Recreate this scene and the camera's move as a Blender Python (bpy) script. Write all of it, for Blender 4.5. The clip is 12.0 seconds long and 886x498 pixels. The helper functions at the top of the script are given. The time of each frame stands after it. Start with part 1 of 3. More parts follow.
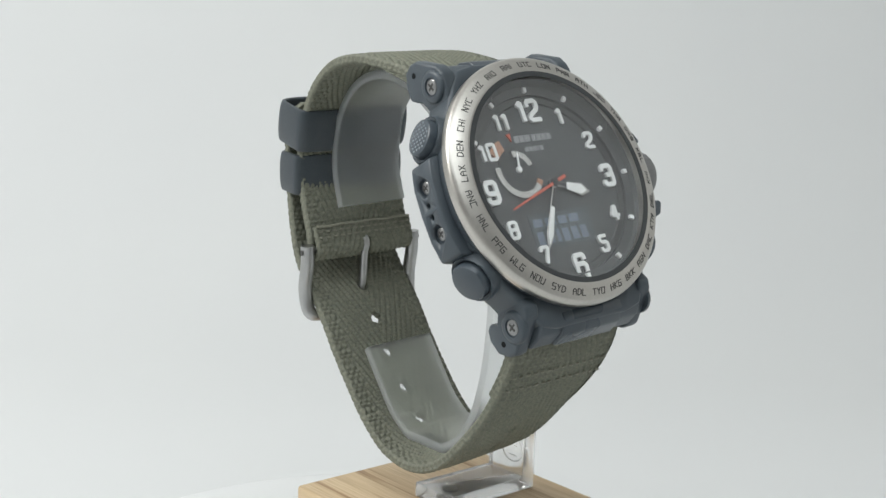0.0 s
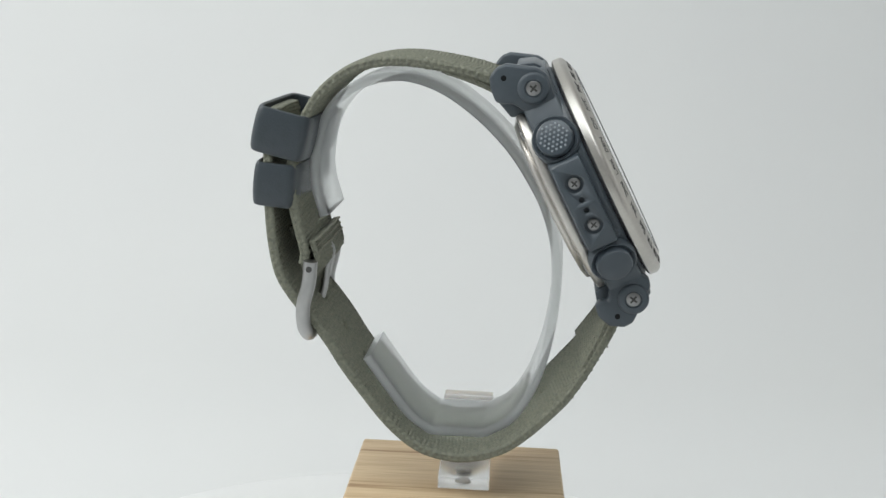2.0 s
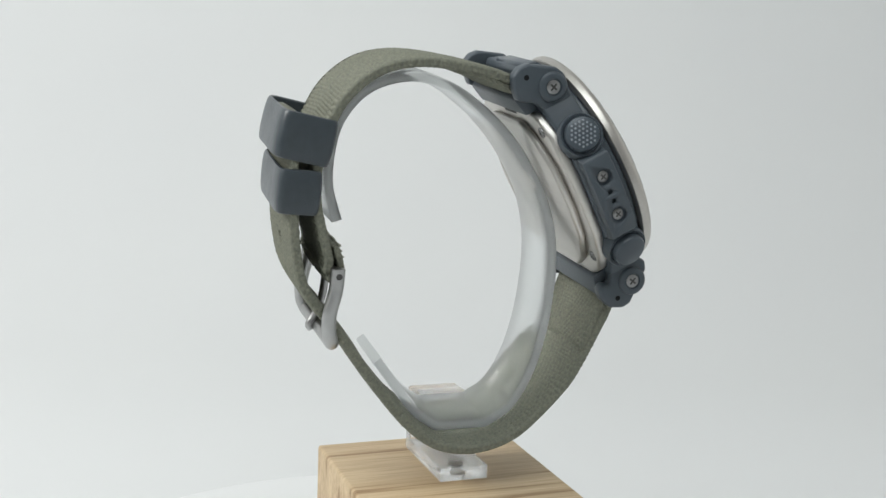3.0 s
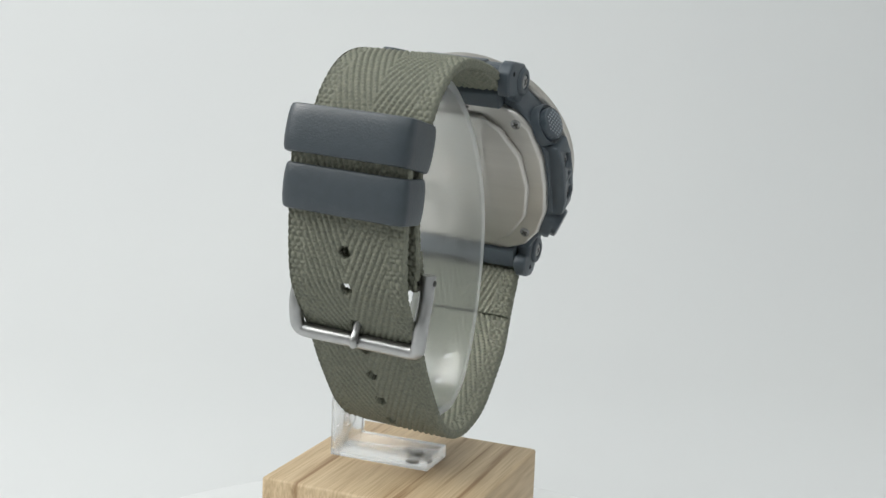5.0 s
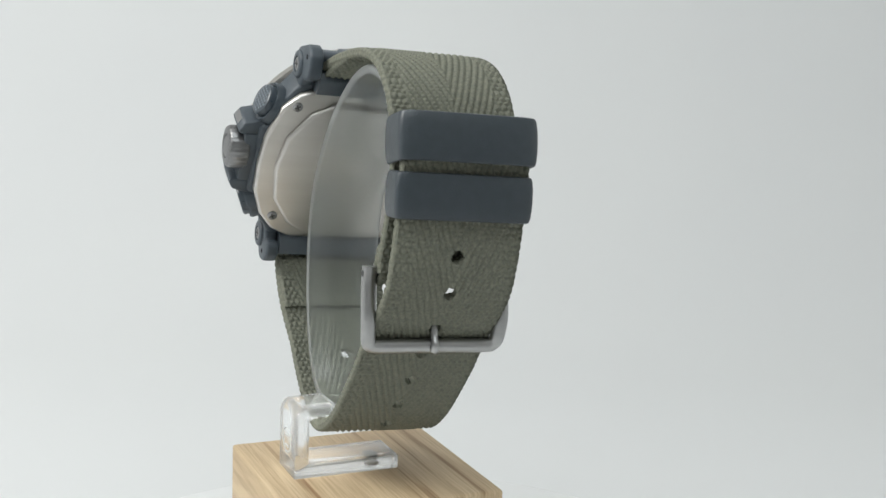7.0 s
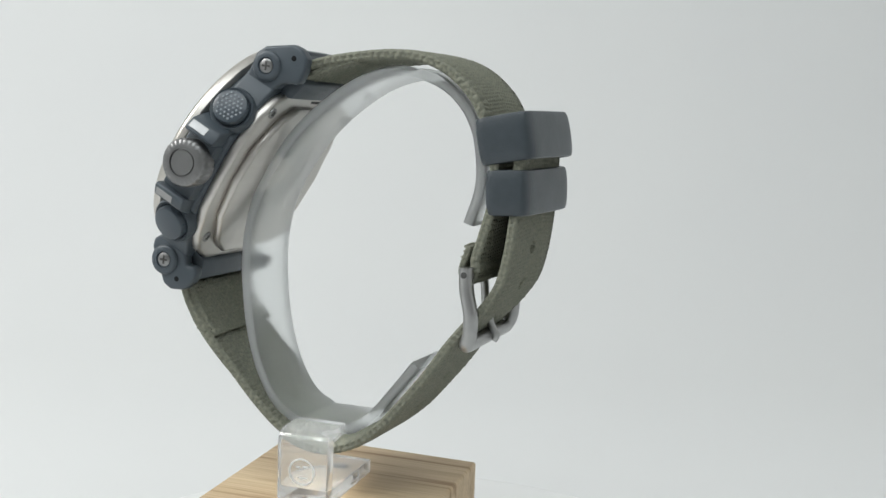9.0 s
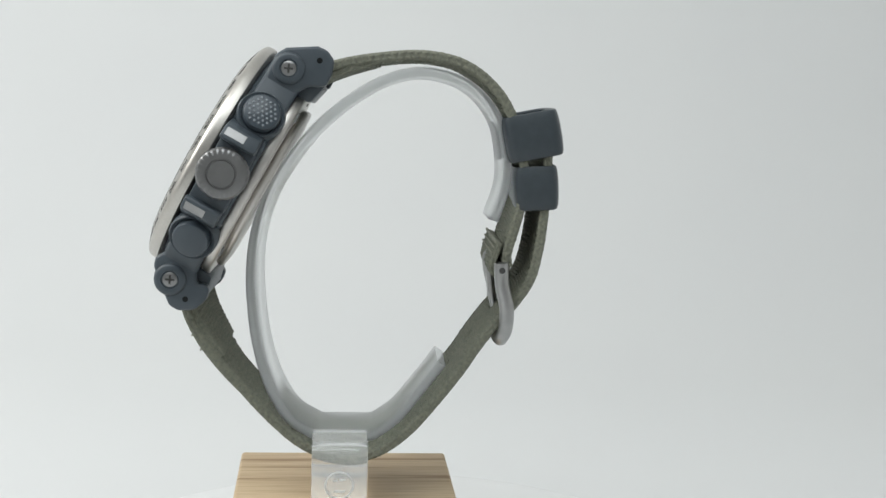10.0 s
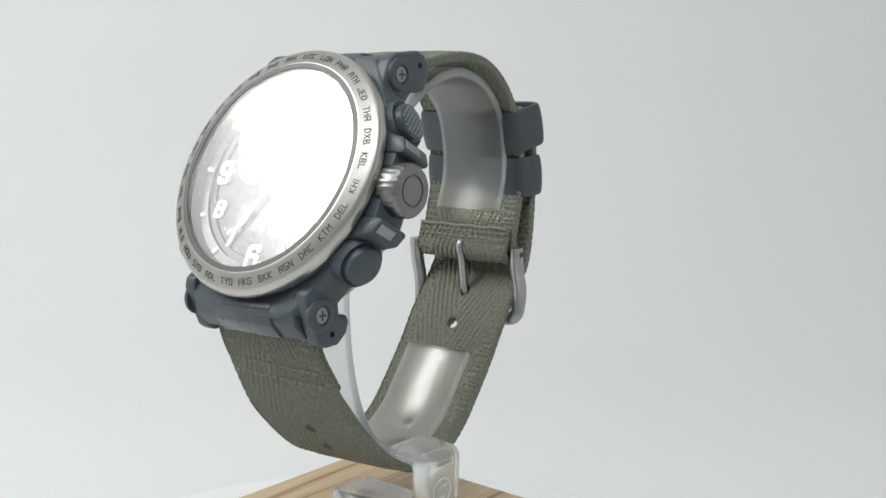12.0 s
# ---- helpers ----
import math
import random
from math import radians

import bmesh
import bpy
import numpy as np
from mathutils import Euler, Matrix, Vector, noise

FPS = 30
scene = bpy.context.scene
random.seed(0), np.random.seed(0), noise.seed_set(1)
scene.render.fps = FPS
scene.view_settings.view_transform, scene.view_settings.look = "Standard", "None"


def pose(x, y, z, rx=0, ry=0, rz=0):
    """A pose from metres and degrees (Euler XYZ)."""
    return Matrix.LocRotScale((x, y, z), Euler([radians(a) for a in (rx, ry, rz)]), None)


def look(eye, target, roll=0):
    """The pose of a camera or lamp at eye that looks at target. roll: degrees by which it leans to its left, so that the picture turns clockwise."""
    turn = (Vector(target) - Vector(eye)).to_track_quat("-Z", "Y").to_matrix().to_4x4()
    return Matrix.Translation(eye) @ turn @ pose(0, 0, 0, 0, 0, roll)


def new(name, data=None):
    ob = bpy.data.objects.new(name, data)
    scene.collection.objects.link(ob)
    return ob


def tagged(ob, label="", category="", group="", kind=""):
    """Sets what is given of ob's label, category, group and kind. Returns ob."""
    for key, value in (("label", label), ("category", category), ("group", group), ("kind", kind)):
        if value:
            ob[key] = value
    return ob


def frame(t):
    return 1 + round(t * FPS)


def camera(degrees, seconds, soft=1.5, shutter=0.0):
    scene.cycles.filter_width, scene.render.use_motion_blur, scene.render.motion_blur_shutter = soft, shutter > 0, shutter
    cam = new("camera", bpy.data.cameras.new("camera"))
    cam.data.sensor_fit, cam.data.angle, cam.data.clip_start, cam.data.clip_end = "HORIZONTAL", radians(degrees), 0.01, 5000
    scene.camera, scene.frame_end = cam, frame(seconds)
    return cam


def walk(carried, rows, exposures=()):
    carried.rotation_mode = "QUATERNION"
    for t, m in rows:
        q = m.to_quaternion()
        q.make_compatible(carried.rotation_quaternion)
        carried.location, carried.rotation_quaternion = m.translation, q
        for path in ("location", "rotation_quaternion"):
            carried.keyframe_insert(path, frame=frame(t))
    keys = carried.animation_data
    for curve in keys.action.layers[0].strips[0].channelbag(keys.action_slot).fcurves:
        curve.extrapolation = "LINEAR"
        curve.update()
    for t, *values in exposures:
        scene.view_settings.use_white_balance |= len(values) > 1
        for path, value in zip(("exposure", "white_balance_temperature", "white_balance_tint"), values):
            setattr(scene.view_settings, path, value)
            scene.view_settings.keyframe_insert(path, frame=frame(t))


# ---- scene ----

# ---- camera: fixed, looking slightly down at a slowly turning display ----
BLOCK_H = 30.0
EYE = (0.0, -0.2517, 0.0953 + BLOCK_H / 1000)
cam = camera(39.8, 12.0, soft=1.5)
PAN, TILT, ROLL = 1.643, 9.894, 2.183
CAM_POSE = pose(*EYE) @ pose(0, 0, 0, 0, 0, -PAN) @ pose(0, 0, 0, 90 - TILT, 0, 0) @ pose(0, 0, 0, 0, 0, ROLL)
walk(cam, [(0.0, CAM_POSE), (12.0, CAM_POSE)], exposures=[(0.0, 0.0), (12.0, 0.0)])

# ---- light: added white walls and overhead panel for ambient light, and a side lamp ----
world = bpy.data.worlds.new("world")
world.use_nodes = True
world.node_tree.nodes["Background"].inputs[0].default_value = (0.9, 0.95, 1.0, 1)
world.node_tree.nodes["Background"].inputs[1].default_value = 0.05
scene.world = world


def area_lamp(name, at, target, sx, sy, watts, colour, roll=0):
    d = bpy.data.lights.new(name, "AREA")
    d.shape, d.size, d.size_y, d.energy, d.color = "RECTANGLE", sx, sy, watts, colour
    ob = new(name, d)
    ob.matrix_basis = look(at, target, roll)
    return ob


# No overhead lamp is known; this panel is added for general light.
area_lamp("ambient_top_panel", (-0.10, -0.22, 0.78), (-0.06, 0.30, 0.14), 0.75, 0.70, 4.35, (0.94, 1.0, 1.015))
area_lamp("side_lamp", (-0.52, -0.038, 0.497), (-0.02, 0.06, 0.22), 0.25, 0.29, 2.45, (1.0, 0.99, 0.96), roll=-27)


# ---- materials ----
def material(name, colour, rough=0.5, metal=0.0, second=None, scale=200.0, detail=4.0, mix=0.5,
             bump=0.0, bump_scale=900.0, rough_var=0.1, coat=0.0, spec=0.5, stretch=(1, 1, 1), transmission=0.0, ior=1.5):
    m = bpy.data.materials.new(name)
    m.use_nodes = True
    nt = m.node_tree
    b = nt.nodes["Principled BSDF"]
    b.inputs["Metallic"].default_value = metal
    b.inputs["IOR"].default_value = ior
    b.inputs["Specular IOR Level"].default_value = spec
    b.inputs["Coat Weight"].default_value = coat
    b.inputs["Transmission Weight"].default_value = transmission
    tc = nt.nodes.new("ShaderNodeTexCoord")
    mp = nt.nodes.new("ShaderNodeMapping")
    mp.inputs["Scale"].default_value = stretch
    nt.links.new(tc.outputs["Object"], mp.inputs[0])

    def noise_node(sc, det):
        n = nt.nodes.new("ShaderNodeTexNoise")
        n.inputs["Scale"].default_value, n.inputs["Detail"].default_value = sc, det
        nt.links.new(mp.outputs[0], n.inputs["Vector"])
        return n

    n1 = noise_node(scale, detail)
    ramp = nt.nodes.new("ShaderNodeMapRange")
    ramp.inputs[1].default_value, ramp.inputs[2].default_value = 0.5 - mix / 2, 0.5 + mix / 2
    nt.links.new(n1.outputs["Fac"], ramp.inputs[0])
    mixn = nt.nodes.new("ShaderNodeMix")
    mixn.data_type = "RGBA"
    mixn.inputs[6].default_value = (*colour, 1)
    mixn.inputs[7].default_value = (*(second or [c * 0.85 for c in colour]), 1)
    nt.links.new(ramp.outputs[0], mixn.inputs[0])
    nt.links.new(mixn.outputs[2], b.inputs["Base Color"])
    n2 = noise_node(scale * 0.31, 3.0)
    rr = nt.nodes.new("ShaderNodeMapRange")
    rr.inputs[3].default_value, rr.inputs[4].default_value = max(rough - rough_var, 0.0), min(rough + rough_var, 1.0)
    nt.links.new(n2.outputs["Fac"], rr.inputs[0])
    nt.links.new(rr.outputs[0], b.inputs["Roughness"])
    if bump:
        n3 = noise_node(bump_scale, 3.0)
        bn = nt.nodes.new("ShaderNodeBump")
        bn.inputs["Strength"].default_value, bn.inputs["Distance"].default_value = bump, 0.0002
        nt.links.new(n3.outputs["Fac"], bn.inputs["Height"])
        nt.links.new(bn.outputs[0], b.inputs["Normal"])
    return m


# Dark resin; lens haze is put into both colours, lifted and bluer.
RESIN = material("haze_lifted_resin", (0.068, 0.085, 0.101), 0.42, scale=300, bump=0.12, bump_scale=6000, second=(0.057, 0.072, 0.086))
RESIN_GLOSS = material("haze_lifted_satin_resin", (0.062, 0.079, 0.096), 0.30, scale=200, second=(0.054, 0.069, 0.084))
TITANIUM = material("brushed_titanium", (0.58, 0.555, 0.52), 0.33, 1.0, scale=1800, second=(0.53, 0.51, 0.475))
brush = TITANIUM.node_tree.nodes.new("ShaderNodeTangent")
brush.direction_type, brush.axis = "RADIAL", "Z"
TITANIUM.node_tree.nodes["Principled BSDF"].inputs["Anisotropic"].default_value = 0.45
TITANIUM.node_tree.links.new(brush.outputs[0], TITANIUM.node_tree.nodes["Principled BSDF"].inputs["Tangent"])
STEEL = material("satin_steel", (0.46, 0.46, 0.455), 0.36, 1.0, scale=400, second=(0.39, 0.39, 0.39), bump=0.08, bump_scale=3000)
STEEL_BACK = material("brushed_back_steel", (0.62, 0.60, 0.57), 0.42, 1.0, scale=300, second=(0.55, 0.53, 0.50), bump=0.08, bump_scale=1500, stretch=(0.05, 1, 1))
SCREW = material("grey_screw_steel", (0.34, 0.34, 0.34), 0.34, 1.0, scale=500)
STUD = material("shiny_studs", (0.30, 0.33, 0.36), 0.2, scale=600)
STEEL_DARK = material("grey_crown_steel", (0.27, 0.27, 0.272), 0.4, 1.0, scale=300, second=(0.23, 0.23, 0.232))
NYLON = material("olive_nylon", (0.230, 0.232, 0.177), 0.68, scale=1500, detail=5, second=(0.150, 0.158, 0.126), mix=0.4, bump=0.3, bump_scale=6000, spec=0.4)
THREAD = material("olive_thread", (0.28, 0.28, 0.22), 0.7, scale=2000)
LEATHER = material("dark_leather", (0.050, 0.062, 0.073), 0.34, scale=500, second=(0.042, 0.053, 0.062), bump=0.3, bump_scale=2600, spec=0.5)
DIAL = material("charcoal_dial", (0.062, 0.067, 0.071), 0.5, scale=400, second=(0.062, 0.067, 0.071))
DIAL_RING = material("grey_dial_ring", (0.060, 0.065, 0.069), 0.35, scale=400)
DIAL_DARK = material("black_dial_well", (0.040, 0.044, 0.047), 0.35, scale=400)
LUME = material("white_lume", (0.86, 0.87, 0.86), 0.5, scale=800, second=(0.80, 0.81, 0.80))
# Dark engraving and marks; also the painted-in shade of slots and a notch.
MARK_AND_SHADE = material("dark_marks_and_slot_shade", (0.07, 0.068, 0.066), 0.7, scale=600)
HOLE_SHADE = material("hole_shade", (0.014, 0.015, 0.016), 0.8, scale=600, spec=0.1)
RED = material("red_lacquer", (0.62, 0.12, 0.07), 0.4, scale=600)
COPPER = material("copper_foil", (0.55, 0.30, 0.20), 0.4, 0.4, scale=900, second=(0.42, 0.24, 0.17))
SILVER = material("silver_ring", (0.75, 0.75, 0.74), 0.22, 1.0, scale=600)
LCD = material("lcd_film", (0.085, 0.100, 0.108), 0.3, scale=300, second=(0.077, 0.091, 0.099))
LCD_MARK = material("lcd_segments", (0.17, 0.21, 0.27), 0.4, scale=300)
GREY_PRINT = material("grey_print", (0.30, 0.31, 0.32), 0.5, scale=600)


def acrylic_sheet(name, milk, rough, haze):
    """Thin clear plastic: see-through, with a milky share and a glossy face."""
    m = bpy.data.materials.new(name)
    m.use_nodes = True
    nt = m.node_tree
    out = nt.nodes["Material Output"]
    nt.nodes.remove(nt.nodes["Principled BSDF"])
    clear = nt.nodes.new("ShaderNodeBsdfRefraction")
    clear.inputs["Color"].default_value = (0.98, 0.99, 0.99, 1)
    clear.inputs["Roughness"].default_value, clear.inputs["IOR"].default_value = haze, 1.05
    white = nt.nodes.new("ShaderNodeBsdfDiffuse")
    white.inputs[0].default_value = (0.80, 0.82, 0.82, 1)
    lucent = nt.nodes.new("ShaderNodeBsdfTranslucent")
    lucent.inputs[0].default_value = (0.80, 0.82, 0.82, 1)
    gloss = nt.nodes.new("ShaderNodeBsdfGlossy")
    gloss.inputs[1].default_value = rough
    facing = nt.nodes.new("ShaderNodeLayerWeight")
    facing.inputs[0].default_value = 0.5
    steep = nt.nodes.new("ShaderNodeMath")
    steep.operation = "POWER"
    steep.inputs[1].default_value = 2.6
    nt.links.new(facing.outputs["Facing"], steep.inputs[0])
    fres = nt.nodes.new("ShaderNodeMapRange")
    fres.inputs[3].default_value, fres.inputs[4].default_value = 0.06, 0.5
    nt.links.new(steep.outputs[0], fres.inputs[0])
    tc = nt.nodes.new("ShaderNodeTexCoord")
    scuff = nt.nodes.new("ShaderNodeTexNoise")
    scuff.inputs["Scale"].default_value, scuff.inputs["Detail"].default_value = 160, 5
    nt.links.new(tc.outputs["Object"], scuff.inputs["Vector"])
    share = nt.nodes.new("ShaderNodeMapRange")
    share.inputs[3].default_value, share.inputs[4].default_value = milk * 0.6, milk * 1.4
    nt.links.new(scuff.outputs["Fac"], share.inputs[0])
    mixes = [nt.nodes.new("ShaderNodeMixShader") for _ in range(3)]
    nt.links.new(white.outputs[0], mixes[0].inputs[1])
    nt.links.new(lucent.outputs[0], mixes[0].inputs[2])
    nt.links.new(share.outputs[0], mixes[1].inputs[0])
    nt.links.new(clear.outputs[0], mixes[1].inputs[1])
    nt.links.new(mixes[0].outputs[0], mixes[1].inputs[2])
    nt.links.new(fres.outputs[0], mixes[2].inputs[0])
    nt.links.new(mixes[1].outputs[0], mixes[2].inputs[1])
    nt.links.new(gloss.outputs[0], mixes[2].inputs[2])
    nt.links.new(mixes[2].outputs[0], out.inputs[0])
    return m


ACRYLIC = acrylic_sheet("clear_acrylic", 0.05, 0.34, 0.36)
ACRYLIC_EDGE = acrylic_sheet("sawn_acrylic_edge", 0.45, 0.3, 0.3)
ACRYLIC_CLEAR = material("polished_acrylic", (0.98, 0.99, 0.99), 0.07, scale=60, second=(0.97, 0.98, 0.98), transmission=0.86, ior=1.49, rough_var=0.05)
ACRYLIC_FROST = material("sawn_edge_acrylic", (0.95, 0.965, 0.965), 0.35, scale=200, second=(0.93, 0.95, 0.95), transmission=0.35, ior=1.49)
CRYSTAL = material("mineral_glass", (1, 1, 1), 0.0, scale=60, second=(1, 1, 1), transmission=1.0, ior=1.2, rough_var=0.0, spec=0.4, coat=1.0)
CRYSTAL.node_tree.nodes["Principled BSDF"].inputs["Coat Roughness"].default_value = 0.165
PAPER = material("white_backdrop", (0.74, 0.75, 0.75), 0.9, scale=6, detail=3, second=(0.72, 0.73, 0.735), spec=0.1)
FRONT_GREY = material("front_wall_grey", (0.48, 0.48, 0.475), 0.95, scale=12, spec=0.1)
BOUNCE_WHITE = material("bounce_white", (0.80, 0.80, 0.79), 0.95, scale=12, second=(0.77, 0.77, 0.765), spec=0.1)
DISC_WHITE = material("white_turntable_plastic", (0.80, 0.81, 0.81), 0.45, scale=30, second=(0.77, 0.78, 0.78))


def wood_material():
    m = bpy.data.materials.new("pale_beech")
    m.use_nodes = True
    nt = m.node_tree
    b = nt.nodes["Principled BSDF"]
    tc = nt.nodes.new("ShaderNodeTexCoord")
    mp = nt.nodes.new("ShaderNodeMapping")
    mp.inputs["Scale"].default_value = (1.0, 0.028, 0.3)
    mp.inputs["Rotation"].default_value = (0.0, 0.0, 0.05)
    nt.links.new(tc.outputs["Object"], mp.inputs[0])
    n1 = nt.nodes.new("ShaderNodeTexNoise")
    n1.inputs["Scale"].default_value, n1.inputs["Detail"].default_value, n1.inputs["Distortion"].default_value = 300, 5, 0.25
    n2 = nt.nodes.new("ShaderNodeTexNoise")
    n2.inputs["Scale"].default_value, n2.inputs["Detail"].default_value = 2100, 3
    for n in (n1, n2):
        nt.links.new(mp.outputs[0], n.inputs["Vector"])
    r1 = nt.nodes.new("ShaderNodeValToRGB")
    e = r1.color_ramp.elements
    e[0].position, e[0].color = 0.36, (0.33, 0.20, 0.10, 1)
    e[1].position, e[1].color = 0.62, (0.68, 0.53, 0.34, 1)
    mid = e.new(0.44)
    mid.color = (0.60, 0.45, 0.275, 1)
    nt.links.new(n1.outputs["Fac"], r1.inputs[0])
    mx = nt.nodes.new("ShaderNodeMix")
    mx.data_type, mx.blend_type = "RGBA", "MULTIPLY"
    mx.inputs[0].default_value = 0.6
    r2 = nt.nodes.new("ShaderNodeValToRGB")
    r2.color_ramp.elements[0].position, r2.color_ramp.elements[0].color = 0.3, (0.62, 0.55, 0.48, 1)
    r2.color_ramp.elements[1].position = 0.6
    nt.links.new(n2.outputs["Fac"], r2.inputs[0])
    nt.links.new(r1.outputs[0], mx.inputs[6])
    nt.links.new(r2.outputs[0], mx.inputs[7])
    nt.links.new(mx.outputs[2], b.inputs["Base Color"])
    b.inputs["Roughness"].default_value = 0.55
    bn = nt.nodes.new("ShaderNodeBump")
    bn.inputs["Strength"].default_value, bn.inputs["Distance"].default_value = 0.25, 0.0002
    nt.links.new(n2.outputs["Fac"], bn.inputs["Height"])
    nt.links.new(bn.outputs[0], b.inputs["Normal"])
    return m


WOOD = wood_material()

# ---- mesh helpers (lengths in millimetres) ----
MM = 0.001


def mm(m):
    """A pose in millimetres as one in metres."""
    m = m.copy()
    m.translation = m.translation * MM
    return m


def part(name, bm, mat, parent, label="", at=None, smooth=40):
    me = bm
    if isinstance(bm, bmesh.types.BMesh):
        bmesh.ops.recalc_face_normals(bm, faces=bm.faces)
        bmesh.ops.scale(bm, vec=(MM, MM, MM), verts=bm.verts)
        me = bpy.data.meshes.new(name)
        bm.to_mesh(me)
        bm.free()
        if smooth:
            me.shade_smooth()
            me.set_sharp_from_angle(angle=radians(smooth))
        me.materials.append(mat)
    ob = new(name, me)
    ob.parent = parent
    if at is not None:
        ob.matrix_basis = mm(at)
    if label:
        tagged(ob, label)
    return ob


def bevelled(bm, width, segments=2, angle=30):
    if width:
        ed = [e for e in bm.edges if len(e.link_faces) == 2 and e.calc_face_angle(0) > radians(angle)]
        bmesh.ops.bevel(bm, geom=ed, offset=width, segments=segments, affect="EDGES", profile=0.5, clamp_overlap=True)
    return bm


def box(x0, x1, y0, y1, z0, z1, bevel=0.0, segments=2):
    bm = bmesh.new()
    bmesh.ops.create_cube(bm, size=1)
    for v in bm.verts:
        v.co = ((x0 + x1) / 2 + v.co.x * (x1 - x0), (y0 + y1) / 2 + v.co.y * (y1 - y0), (z0 + z1) / 2 + v.co.z * (z1 - z0))
    return bevelled(bm, bevel, segments)


def prism(outline, z0, z1, bevel=0.0, segments=2, angle=30, plane="xy"):
    """An outline, drawn in a plane, drawn out along the third axis."""
    put = {"xy": lambda p, h: (p[0], p[1], h), "yz": lambda p, h: (h, p[0], p[1]), "xz": lambda p, h: (p[0], h, p[1])}[plane]
    bm = bmesh.new()
    low = [bm.verts.new(put(p, z0)) for p in outline]
    top = [bm.verts.new(put(p, z1)) for p in outline]
    bm.faces.new(low[::-1])
    bm.faces.new(top)
    for i in range(len(outline)):
        j = (i + 1) % len(outline)
        bm.faces.new((low[i], low[j], top[j], top[i]))
    bmesh.ops.recalc_face_normals(bm, faces=bm.faces)
    return bevelled(bm, bevel, segments, angle)


def lathe(profile, n=96, closed=True, shape=None):
    """Turns a profile of (radius, height) about z."""
    bm = bmesh.new()
    rings = []
    for i in range(n):
        a = 2 * math.pi * i / n
        ring = []
        for r, z in profile:
            k = r + (shape(a, r, z) if shape else 0)
            ring.append(bm.verts.new((k * math.cos(a), k * math.sin(a), z)))
        rings.append(ring)
    m = len(profile)
    for i in range(n):
        p, q = rings[i], rings[(i + 1) % n]
        for j in range(m if closed else m - 1):
            k = (j + 1) % m
            bm.faces.new((p[j], q[j], q[k], p[k]))
    bmesh.ops.remove_doubles(bm, verts=bm.verts, dist=1e-5)
    return bm


def disc(r, z0, z1, n=64, bevel=0.0):
    b = bevel
    return lathe([(0, z0), (r, z0), (r, z1 - b), (r - b * 0.3, z1 - b * 0.3), (r - b, z1), (0, z1)] if b else [(0, z0), (r, z0), (r, z1), (0, z1)], n, closed=False)


def arc_band(r0, r1, a0, a1, z0, z1, n=24):
    """A flat piece of a ring between two angles (degrees, counter-clockwise from x)."""
    out = [(r1 * math.cos(radians(a0 + (a1 - a0) * i / n)), r1 * math.sin(radians(a0 + (a1 - a0) * i / n))) for i in range(n + 1)]
    inn = [(r0 * math.cos(radians(a0 + (a1 - a0) * i / n)), r0 * math.sin(radians(a0 + (a1 - a0) * i / n))) for i in range(n + 1)]
    return prism(out + inn[::-1], z0, z1)


def spline(points, step):
    """Points at even steps along a smooth curve through the given points."""
    p = [Vector(q) for q in points]
    p = [p[0] * 2 - p[1]] + p + [p[-1] * 2 - p[-2]]
    fine = []
    for i in range(1, len(p) - 2):
        for k in range(40):
            t = k / 40
            a, b, c, d = p[i - 1:i + 3]
            fine.append(0.5 * ((2 * b) + (c - a) * t + (2 * a - 5 * b + 4 * c - d) * t * t + (3 * b - a - 3 * c + d) * t ** 3))
    fine.append(p[-2])
    dist = [0.0]
    for a, b in zip(fine, fine[1:]):
        dist.append(dist[-1] + (b - a).length)
    n = max(int(dist[-1] / step), 2)
    s = np.linspace(0, dist[-1], n + 1)
    arr = np.array([list(q) for q in fine])
    return s, np.stack([np.interp(s, dist, arr[:, k]) for k in range(arr.shape[1])], 1)


def tube(points, r, sides=14, step=0.5, closed=False, cap=True):
    _, pts = spline(points, step)
    bm = bmesh.new()
    rings = []
    up = Vector((0.3, 0.2, 0.93)).normalized()
    for i, p in enumerate(pts):
        d = Vector(pts[min(i + 1, len(pts) - 1)] - pts[max(i - 1, 0)]).normalized()
        x = d.cross(up).normalized() if abs(d.dot(up)) < 0.98 else d.orthogonal().normalized()
        y = x.cross(d)
        up = y
        rings.append([bm.verts.new(Vector(p) + r * (math.cos(2 * math.pi * k / sides) * x + math.sin(2 * math.pi * k / sides) * y)) for k in range(sides)])
    for a, b in zip(rings, rings[1:]):
        for k in range(sides):
            bm.faces.new((a[k], a[(k + 1) % sides], b[(k + 1) % sides], b[k]))
    if cap:
        bm.faces.new(rings[0][::-1])
        bm.faces.new(rings[-1])
    return bm


def thing(name, label, category, z):
    ob = new(name)
    ob.empty_display_size = 0.01
    ob.location = (0, 0, z * MM)
    return tagged(ob, label, category)


